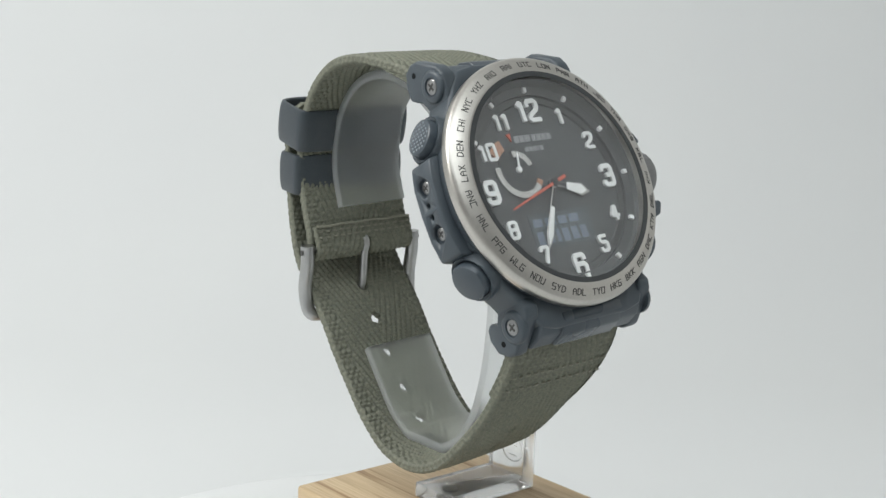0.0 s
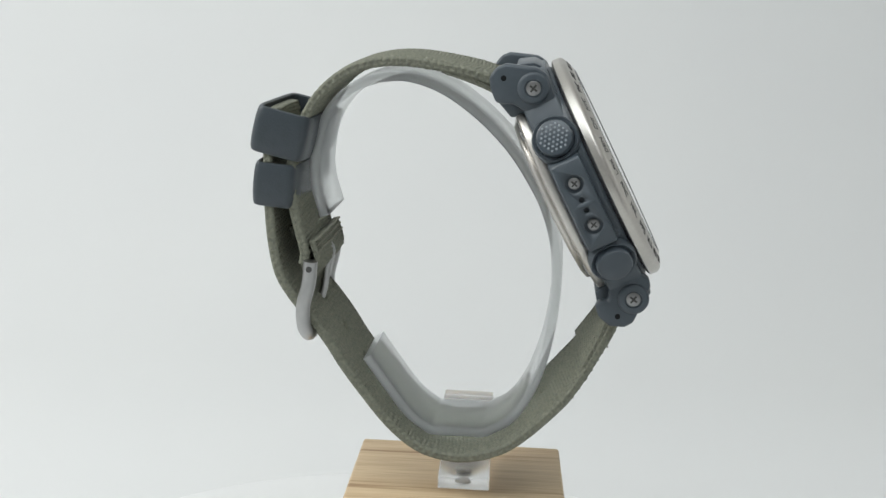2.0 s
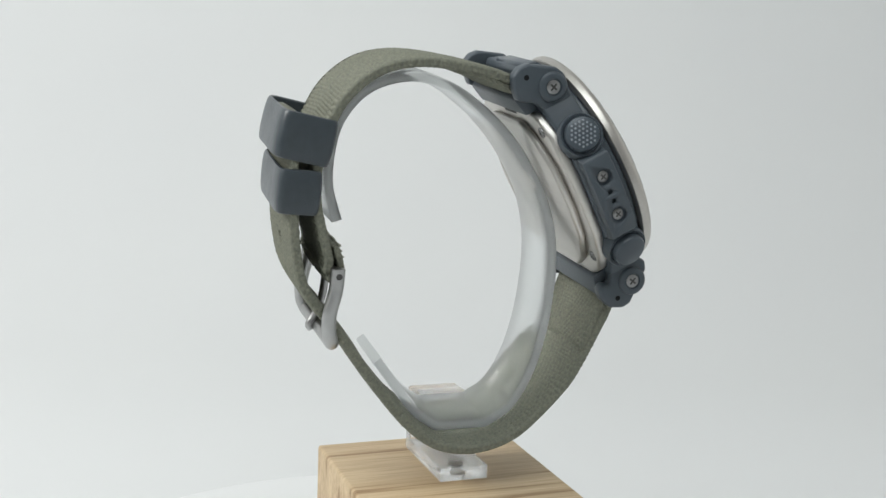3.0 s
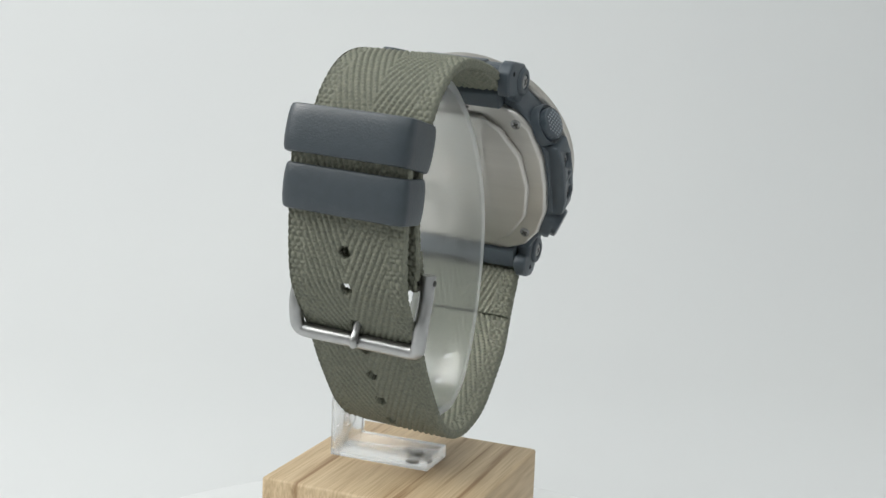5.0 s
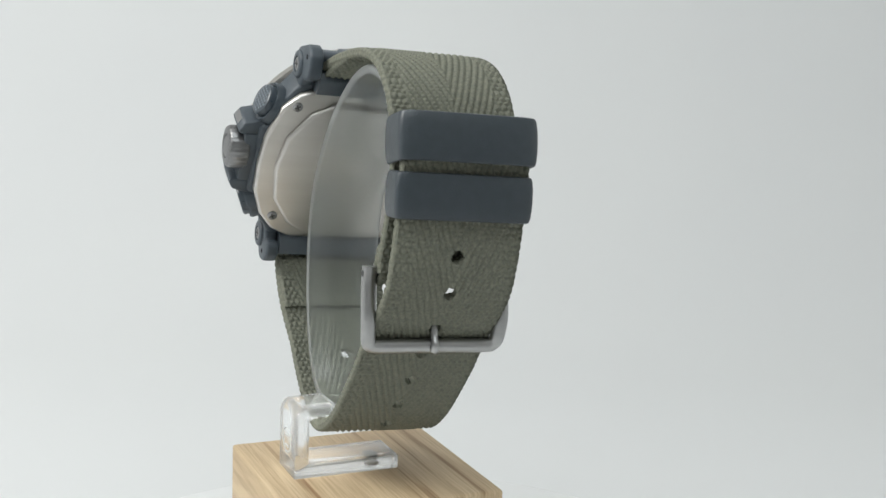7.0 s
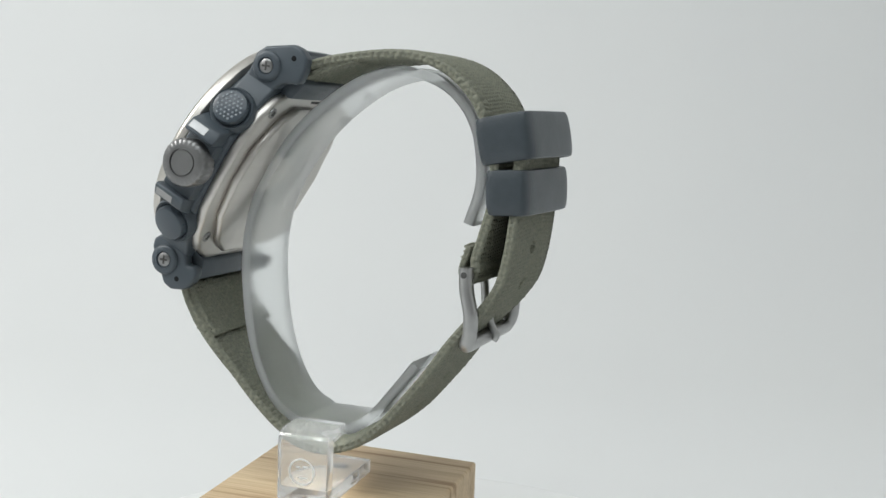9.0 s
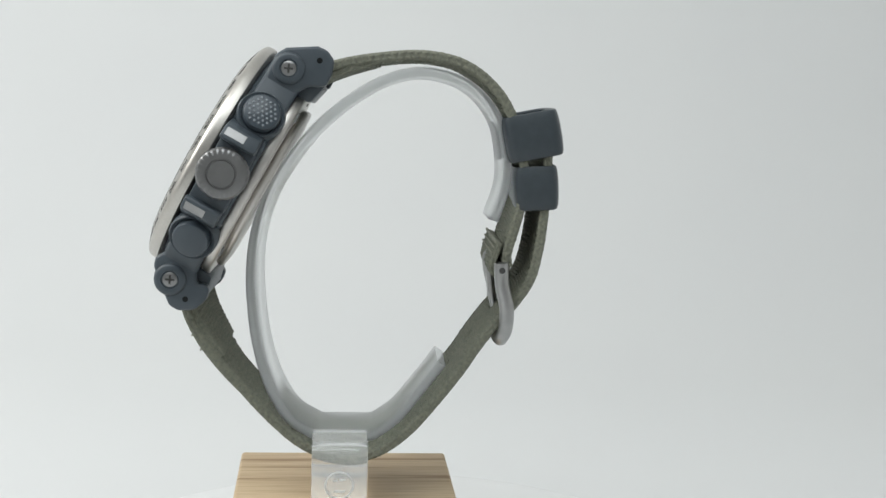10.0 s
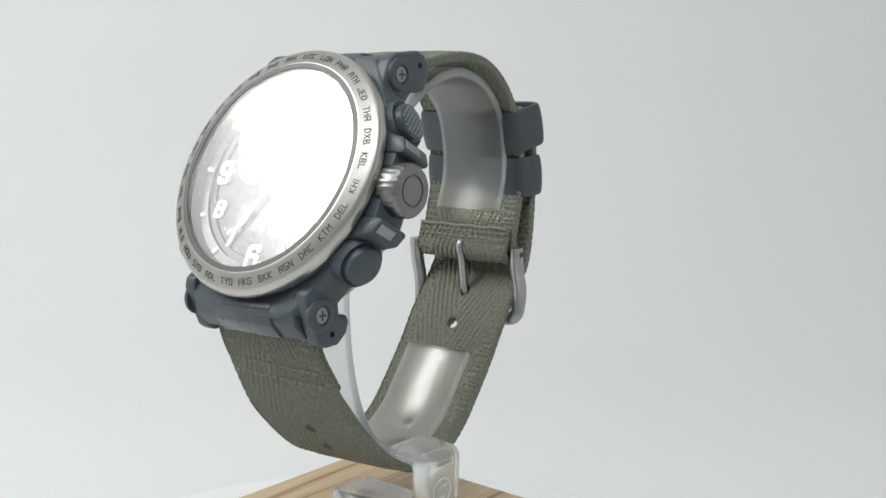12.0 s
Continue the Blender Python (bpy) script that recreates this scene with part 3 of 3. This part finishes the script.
for line, name in ((upper_ear, "upper_lug"), (lower_ear, "lower_lug")):
    sg = 1 if name == "upper_lug" else -1
    for sx in (-1, 1):
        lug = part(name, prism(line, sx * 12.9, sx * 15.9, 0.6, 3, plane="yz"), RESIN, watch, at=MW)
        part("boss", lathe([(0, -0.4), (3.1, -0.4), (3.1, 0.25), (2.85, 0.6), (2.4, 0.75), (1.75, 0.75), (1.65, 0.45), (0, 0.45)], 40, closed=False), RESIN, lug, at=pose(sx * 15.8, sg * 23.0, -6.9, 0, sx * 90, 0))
        screw(watch, MW @ pose(sx * 16.2, sg * 23.0, -6.9, 0, sx * 90, 0), 1.4, 0.3)
        # A flat near-black disc paints the dark inside of the pin hole.
        part("pin_hole_shade", disc(0.55, 0, 0.05, 16), HOLE_SHADE, lug, at=pose(sx * 15.9, sg * 27.2 if sg > 0 else -25.0, -11.2, 0, sx * 90, 0))
    bridge = [(sg * 19.0, -3.6), (sg * 24.2, -3.6), (sg * 26.2, -5.2), (sg * 27.4, -8.6), (sg * 26.4, -9.6), (sg * 19.0, -9.4)]
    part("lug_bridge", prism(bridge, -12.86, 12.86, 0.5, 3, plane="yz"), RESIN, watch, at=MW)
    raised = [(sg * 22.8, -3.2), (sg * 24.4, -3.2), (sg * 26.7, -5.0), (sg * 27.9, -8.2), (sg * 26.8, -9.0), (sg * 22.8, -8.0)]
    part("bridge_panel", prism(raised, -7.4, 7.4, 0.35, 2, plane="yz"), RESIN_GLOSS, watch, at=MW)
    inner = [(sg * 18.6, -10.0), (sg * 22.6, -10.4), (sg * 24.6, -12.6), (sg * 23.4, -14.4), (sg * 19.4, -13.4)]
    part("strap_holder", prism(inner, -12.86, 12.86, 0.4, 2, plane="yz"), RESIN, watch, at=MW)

# steel back
back_half = [(10.0, 20.6), (15.6, 18.2), (19.0, 14.6), (21.4, 7.0), (21.8, 0), (21.4, -7.0), (19.0, -13.4), (15.6, -17.4), (10.0, -20.2)]
back = part("case_back", prism(mirrored(back_half), -12.6, -10.4, 0.8, 3), STEEL_BACK, watch, "brushed steel case back", at=MW)
inner_half = [(8.0, 17.4), (12.6, 14.6), (17.0, 8.0), (18.2, 0), (17.0, -8.0), (12.6, -14.6), (8.0, -17.4)]
part("raised_plate", prism(mirrored(inner_half), -14.2, -12.5, 1.35, 3), STEEL_BACK, back)
# A dark strip paints the shade of a notch in the back.
part("groove_shade", box(-5.0, 1.5, 18.2, 18.8, -12.63, -12.4), MARK_AND_SHADE, back)
for sx in (-1, 1):
    for sb in (15.6, -13.6):
        screw(watch, MW @ pose(sx * 15.9, sb, -12.6, 180, 0, 0), 1.15, 0.35)

# titanium bezel with world-time cities
bezel = part("bezel", lathe([(22.6, -2.6), (23.6, -2.4), (24.05, -2.0), (24.1, -0.9), (23.95, -0.35), (23.55, 0.12), (23.3, 0.27), (20.75, 1.2), (20.45, 1.28), (20.15, 1.2), (20.0, 0.95), (20.0, -2.2), (20.5, -3.3)], 256), TITANIUM, watch, "brushed titanium bezel ring with engraved codes", at=MF)
# squared capitals, as strokes through points of a grid three wide and five high
CAPITALS = {"A": "00 03 14 23 20,02 22", "B": "00 04 14 23 12 02,12 21 20 00", "C": "24 04 00 20", "D": "00 04 14 23 21 10 00", "E": "24 04 00 20,02 22",
            "G": "24 04 00 20 22 12", "H": "00 04,20 24,02 22", "I": "10 14", "J": "24 20 00 01", "K": "00 04,24 02 20", "L": "04 00 20",
            "M": "00 04 12 24 20", "N": "00 04 20 24", "O": "00 04 24 20 00", "P": "00 04 24 22 02", "R": "00 04 24 22 02,12 20", "S": "24 04 02 22 20 00",
            "T": "04 24,14 10", "U": "04 00 20 24", "W": "04 00 12 20 24", "X": "00 24,04 20", "Y": "04 12 24,12 10", "Z": "04 24 00 20"}


def city_code(code):
    """Three small squared capitals, a little proud of the ring."""
    wide, high, half, gap = 0.72, 1.08, 0.085, 0.36
    total = sum(0.2 if c == "I" else wide for c in code) + gap * (len(code) - 1)
    x0, level = -total / 2, 0
    bm = bmesh.new()
    for c in code:
        w = 0.2 if c == "I" else wide
        for stroke in CAPITALS[c].split(","):
            pts = [Vector((x0 + (w / 2 if c == "I" else int(q[0]) / 2 * w), (int(q[1]) / 4 - 0.5) * high)) for q in stroke.split()]
            for a, b in zip(pts, pts[1:]):
                d = (b - a).normalized()
                n, e = Vector((-d.y, d.x)) * half, d * half * 0.8
                top = 0.022 + 0.002 * (level % 5)
                level += 1
                ring = [a - e + n, a - e - n, b + e - n, b + e + n]
                lo, hi = [bm.verts.new((p.x, p.y, -0.1)) for p in ring], [bm.verts.new((p.x, p.y, top)) for p in ring]
                bm.faces.new(hi)
                for i in range(4):
                    bm.faces.new((lo[i], lo[(i + 1) % 4], hi[(i + 1) % 4], hi[i]))
        x0 += w + gap
    return bm


CITIES = "UTC LON PAR ATH JED THR DXB KBL KHI DEL KTM DAC RGN BKK HKG TYO ADL SYD NOU WLG PPG HNL ANC LAX DEN CHI NYC YHZ RIO RAI".split()
SLOPE = math.degrees(math.atan2(0.93, 2.55))
for k, code in enumerate(CITIES):
    ang = 12.0 * k + 1.5
    flip = 90 < ang < 270
    x, y = polar(22.1, ang)
    m = pose(x, y, 0.735, 0, 0, -ang) @ pose(0, 0, 0, -SLOPE, 0, 0) @ pose(0, 0, 0, 0, 0, 180 if flip else 0)
    part("city_code", city_code(code), MARK_AND_SHADE, bezel, at=m, smooth=0)

# squared block figures, drawn as thick strokes in a cell one wide and 1.4 high
FIGURES = {"0": [[(0, 0), (0, 1.4), (1, 1.4), (1, 0), (0, 0)]],
           "1": [[(0.12, 1.12), (0.5, 1.4), (0.5, 0)]],
           "2": [[(0, 1.05), (0, 1.4), (1, 1.4), (1, 0.8), (0, 0.3), (0, 0), (1.05, 0)]],
           "3": [[(0, 1.1), (0, 1.4), (1, 1.4), (1, 0), (0, 0), (0, 0.3)], [(0.4, 0.72), (1, 0.72)]],
           "4": [[(0.72, 0), (0.72, 1.4), (0, 0.4), (1.1, 0.4)]],
           "5": [[(1, 1.4), (0.04, 1.4), (0.04, 0.82), (1, 0.82), (1, 0), (0, 0), (0, 0.3)]],
           "6": [[(1, 1.1), (1, 1.4), (0, 1.4), (0, 0), (1, 0), (1, 0.78), (0, 0.78)]],
           "7": [[(0, 1.1), (0, 1.4), (1, 1.4), (0.45, 0)]],
           "8": [[(0, 0), (0, 1.4), (1, 1.4), (1, 0), (0, 0)], [(0, 0.74), (1, 0.74)]],
           "9": [[(0, 0.3), (0, 0), (1, 0), (1, 1.4), (0, 1.4), (0, 0.62), (1, 0.62)]]}


def numeral(value, height):
    """A raised numeral of one or two block figures."""
    k = height / 1.62
    half = 0.16 * k
    words = str(value)
    wide = [0.62 if w == "1" else 1.0 for w in words]
    total = sum(wide) * k * 0.84 + (len(words) - 1) * 0.46 * k
    x0 = -total / 2
    bm = bmesh.new()
    level = 0
    for w, width in zip(words, wide):
        for line in FIGURES[w]:
            pts = [Vector((x0 + x * k * 0.84, (y - 0.7) * k)) for x, y in line]
            # soften square corners with a short chamfer
            soft = [pts[0]]
            for a, b, c in zip(pts, pts[1:], pts[2:]):
                d = min(0.16 * k, (b - a).length / 2.2, (c - b).length / 2.2)
                soft += [b + (a - b).normalized() * d, b + (c - b).normalized() * d]
            soft.append(pts[-1])
            for a, b in zip(soft, soft[1:]):
                d = (b - a).normalized()
                n = Vector((-d.y, d.x)) * half
                e = d * half * 0.42
                top = -1.1 + 0.004 * (level % 5)
                level += 1
                ring = [a - e + n, a - e - n, b + e - n, b + e + n]
                lo = [bm.verts.new((p.x, p.y, -1.6)) for p in ring]
                hi = [bm.verts.new((p.x, p.y, top)) for p in ring]
                bm.faces.new(hi)
                bm.faces.new(lo[::-1])
                for i in range(4):
                    j = (i + 1) % 4
                    bm.faces.new((lo[i], lo[j], hi[j], hi[i]))
        x0 += width * k * 0.84 + 0.46 * k
    return bm


# dial, set well down under the glass
DEEP = -1.2
dial = part("dial", disc(19.5, -2.6, -1.7, 96), DIAL, watch, "charcoal dial with white numerals", at=MF @ pose(0.4, -0.4, DEEP))
part("chapter_ring", lathe([(19.95, 1.0), (19.95, -1.7), (17.4, -1.7), (17.4, -0.75), (19.0, -0.45)], 128), DIAL_RING, dial)
part("inner_step", lathe([(15.9, -1.72), (16.1, -1.35), (17.3, -1.35), (17.3, -1.72)], 128), DIAL_DARK, dial)
crystal = part("crystal", lathe([(0, 0.65), (19.96, 0.65), (19.96, 1.05), (19.7, 1.2), (0, 1.2)], 128, closed=False), CRYSTAL, watch, "flat clear watch glass", at=MF, smooth=10)
crystal.visible_shadow = False
part("gasket", lathe([(19.45, 1.22), (20.45, 1.22), (20.45, 1.34), (19.45, 1.32)], 128), DIAL_DARK, watch, "dark gasket ring round the glass", at=MF)
for h in range(1, 13):
    big = h in (12, 3, 6, 9)
    x, y = polar({12: 14.5, 3: 14.5, 6: 15.9}.get(h, 14.8), 30 * h)
    part("numeral", numeral(h, 4.4 if big else 3.3), LUME, dial, at=pose(x, y, 0))
    x, y = polar(18.25, 30 * h)
    part("hour_dot", box(-0.42, 0.42, -0.5, 0.5, -0.9, -0.05, 0.08, 1), LUME, dial, at=pose(x, y, 0, 0, 0, -30 * h))
# sub-dial
SX, SY = -6.8, 3.5
part("subdial", disc(4.3, -1.7, -1.55, 48), DIAL_DARK, dial, at=pose(SX, SY, 0))
part("subdial_ring", arc_band(4.25, 5.45, 170, 318, -1.68, -1.25, 32), SILVER, dial, "polished silver arc round the small dial", at=pose(SX, SY, 0))
part("subdial_ring", arc_band(2.4, 3.6, 10, 100, -1.5, -1.2, 24), SILVER, dial, at=pose(SX, SY, 0))
part("copper_segment", arc_band(4.2, 6.4, 108, 142, -1.68, -1.2, 12), COPPER, dial, "coppery scale segment", at=pose(-7.4, 3.3, 0))
part("copper_segment", arc_band(4.25, 5.45, 319, 331, -1.68, -1.25, 6), COPPER, dial, "coppery scale segment", at=pose(SX, SY, 0))
part("red_marker", prism([(0, 0), (0.5, 1.5), (-0.5, 1.5)], -1.68, -1.4), RED, dial, at=pose(-6.2, 9.0, 0, 0, 0, 10))
part("subdial_pointer", prism([(-0.22, -0.6), (0.22, -0.6), (0.14, 3.2), (-0.14, 3.2)], -1.2, -1.05), LUME, dial, at=pose(SX, SY, 0, 0, 0, -12))
part("subdial_pin", disc(0.6, -1.5, -0.95, 20, 0.15), LUME, dial, at=pose(SX, SY, 0))
# maker's marks, drawn as plain bars
for x0, w in ((-5.2, 1.1), (-3.9, 1.1), (-2.6, 1.3), (-0.8, 1.0), (0.4, 1.1), (1.7, 1.0), (2.9, 1.0)):
    part("maker_mark", box(x0, x0 + w, 8.7, 10.0, -1.7, -1.62), GREY_PRINT, dial)
for x0, w in ((-3.4, 0.9), (-2.3, 0.8), (-1.3, 0.8), (-0.3, 0.35), (0.3, 0.9)):
    part("maker_mark", box(x0, x0 + w, 6.8, 7.7, -1.7, -1.62), GREY_PRINT, dial)
# digital window
part("digital_window", box(-8.4, 6.6, -11.6, -5.2, -1.7, -1.6), LCD, dial, "dim digital display window")
for row, (y0, y1) in enumerate(((-7.6, -6.1), (-10.9, -8.5))):
    x = -7.6
    for w in ((1.6, 1.6, 0.9, 1.6, 1.6, 1.6) if row else (2.2, 2.6, 2.0, 2.4)):
        part("display_bar", box(x, x + w, y0, y1, -1.6, -1.56), LCD_MARK, dial)
        x += w + 0.7


def hand_outline(w0, w1, l0, l1, l2):
    """A tapering sword shape: tail, shoulder, widest place and tip."""
    return [(-w0, l0), (w0, l0), (w0, l1 * 0.35), (w1, l1), (0, l2), (-w1, l1), (-w0, l1 * 0.35)]


hour = part("hour_hand", prism(hand_outline(0.45, 1.35, -1.0, 6.6, 8.6), -0.75, -0.55, 0.06, 1), STEEL, watch, "steel hour pointer filled white", at=MF @ pose(0.4, -0.4, DEEP - 0.3, 0, 0, -108))
part("lume_fill", prism([(-0.75, 3.0), (0.75, 3.0), (1.0, 6.4), (0, 7.7), (-1.0, 6.4)], -0.545, -0.5), LUME, hour)
part("slot", prism([(-0.26, 0.9), (0.26, 0.9), (0.5, 2.9), (-0.5, 2.9)], -0.545, -0.5), DIAL_DARK, hour)
minute = part("minute_hand", prism(hand_outline(0.42, 0.85, -1.0, 11.0, 14.0), -0.5, -0.32, 0.06, 1), STEEL, watch, "steel minute pointer filled white", at=MF @ pose(0.4, -0.4, DEEP - 0.3, 0, 0, -209))
part("lume_fill", prism([(-0.4, 5.2), (0.4, 5.2), (0.58, 10.8), (0, 13.0), (-0.58, 10.8)], -0.315, -0.28), LUME, minute)
part("slot", prism([(-0.24, 1.2), (0.24, 1.2), (0.34, 5.0), (-0.34, 5.0)], -0.315, -0.28), DIAL_DARK, minute)
second = part("second_hand", prism([(-0.34, -3.0), (0.34, -3.0), (0.3, 0), (0.13, 12.6), (-0.13, 12.6), (-0.3, 0)], -0.2, -0.06), RED, watch, "thin red seconds pointer")
part("hub_cap", disc(0.85, -1.6, 0.05, 24, 0.2), DIAL_DARK, watch, at=MF @ pose(0.4, -0.4, DEEP - 0.3))

# pushers, crown and side plate
stud_mesh = None


def pusher(sx, sb):
    """A pusher on the case flank, its face turned a little up or down."""
    ang = 24 * sb if sx > 0 else 180 - 24 * sb
    m = MW @ pose(sx * (19.9 if sx > 0 else 20.2), sb * 12.6, -7.0, 0, 0, ang) @ pose(0, 0, 0, 0, 90, 0)
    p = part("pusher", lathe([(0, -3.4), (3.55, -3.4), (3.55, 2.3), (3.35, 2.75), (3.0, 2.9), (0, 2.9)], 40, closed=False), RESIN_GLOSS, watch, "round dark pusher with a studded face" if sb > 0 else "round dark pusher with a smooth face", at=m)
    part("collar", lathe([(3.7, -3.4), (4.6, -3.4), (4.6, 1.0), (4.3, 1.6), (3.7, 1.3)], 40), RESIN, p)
    if sb < 0:
        return p  # the lower pushers are smooth
    worn = 1.0 if sx > 0 else 0.7
    global stud_mesh
    for i in range(-3, 4):
        for j in range(-3, 4):
            u, v = (i + 0.5 * (j % 2)) * 0.9, j * 0.78
            if math.hypot(u, v) < 2.75:
                if stud_mesh is None:
                    o = part("stud", lathe([(0, 0), (0.27, 0), (0.2, 0.18), (0, 0.24)], 8, closed=False), STUD, p, at=pose(u, v, 2.88) @ Matrix.Diagonal((1, 1, worn, 1)))
                    stud_mesh = o.data
                else:
                    part("stud", stud_mesh, None, p, at=pose(u, v, 2.88) @ Matrix.Diagonal((1, 1, worn, 1)))
    return p


for sx in (-1, 1):
    for sb in (-1, 1):
        pusher(sx, sb)
crown_m = MW @ pose(22.9, 0.5, -6.4, 0, 90, 0)


def knurl(a, r, z):
    return 0.03 * max(-1.0, min(1.0, 2.5 * math.sin(a * 26))) if r > 4.4 and 1.0 < z < 4.6 else 0


crown = part("crown", lathe([(0, -2), (2.6, -2), (2.6, 0.6), (4.4, 0.7), (4.75, 1.1), (4.8, 2.8), (4.75, 4.4), (4.35, 4.95), (3.2, 5.2), (2.8, 5.15), (2.7, 4.85), (2.5, 4.85), (2.4, 5.1), (0, 5.15)], 272, closed=False, shape=knurl), STEEL_DARK, watch, "grey steel screw crown with a knurled rim", at=crown_m)
for sb in (1, -1):
    guard = [(20.0, sb * 6.0), (26.2, sb * 5.9), (26.9, sb * 6.5), (25.6, sb * 8.8), (20.0, sb * 10.2)]
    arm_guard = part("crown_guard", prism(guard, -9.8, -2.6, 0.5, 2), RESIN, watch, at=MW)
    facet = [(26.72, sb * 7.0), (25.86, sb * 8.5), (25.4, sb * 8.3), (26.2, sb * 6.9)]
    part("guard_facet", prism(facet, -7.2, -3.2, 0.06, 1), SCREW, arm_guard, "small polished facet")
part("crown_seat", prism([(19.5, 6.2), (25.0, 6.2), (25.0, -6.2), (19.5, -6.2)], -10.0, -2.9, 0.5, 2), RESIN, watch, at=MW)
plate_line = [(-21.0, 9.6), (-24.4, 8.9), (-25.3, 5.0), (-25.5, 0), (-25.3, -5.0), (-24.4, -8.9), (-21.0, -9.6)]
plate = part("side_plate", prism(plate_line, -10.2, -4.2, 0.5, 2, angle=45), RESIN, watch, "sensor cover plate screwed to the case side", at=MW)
for b, r in ((4.4, 1.75), (1.1, 0.6), (-1.0, 0.6), (-4.2, 1.75)):
    hollow(plate, r, 0.0, 3.0, pose(-24.4, b, -7.2, 0, -90, 0), 32)
for b in (4.4, -4.2):
    screw(watch, MW @ pose(-24.42, b, -7.2, 0, -90, 0), 1.15, 0.35)


# ---- everything on the turntable turns with it ----
def motions():
    turn = [(0.0, 0.0), (0.5, 11.72), (1.0, 23.35), (1.5, 34.78), (2.0, 46.18), (2.5, 57.63), (3.0, 69.26), (4.0, 92.9), (5.0, 116.62), (5.5, 128.36), (6.0, 140.06),
            (6.5, 151.78), (7.0, 163.51), (7.5, 175.26), (8.5, 198.9), (9.5, 222.69), (10.0, 234.57), (10.5, 246.57), (11.0, 258.52), (11.5, 270.37), (12.0, 281.78)]
    for ob, z in ((turntable, 0.0), (wooden_block, 0.0), (stand, BLOCK_H), (watch, BLOCK_H)):
        walk(ob, [(t, pose(0, 0, z * MM, 0, 0, a + 39.5)) for t, a in turn])
    ticks = [(0.0, 252.0)]
    for k in range(12):
        ticks += [(k + 0.25, 252.0 + 6 * k), (k + 0.35, 258.0 + 6 * k)]
    ticks.append((12.0, 324.0))
    walk(second, [(t, mm(MF @ pose(0.4, -0.4, DEEP - 0.3, 0, 0, -a))) for t, a in ticks])


motions()
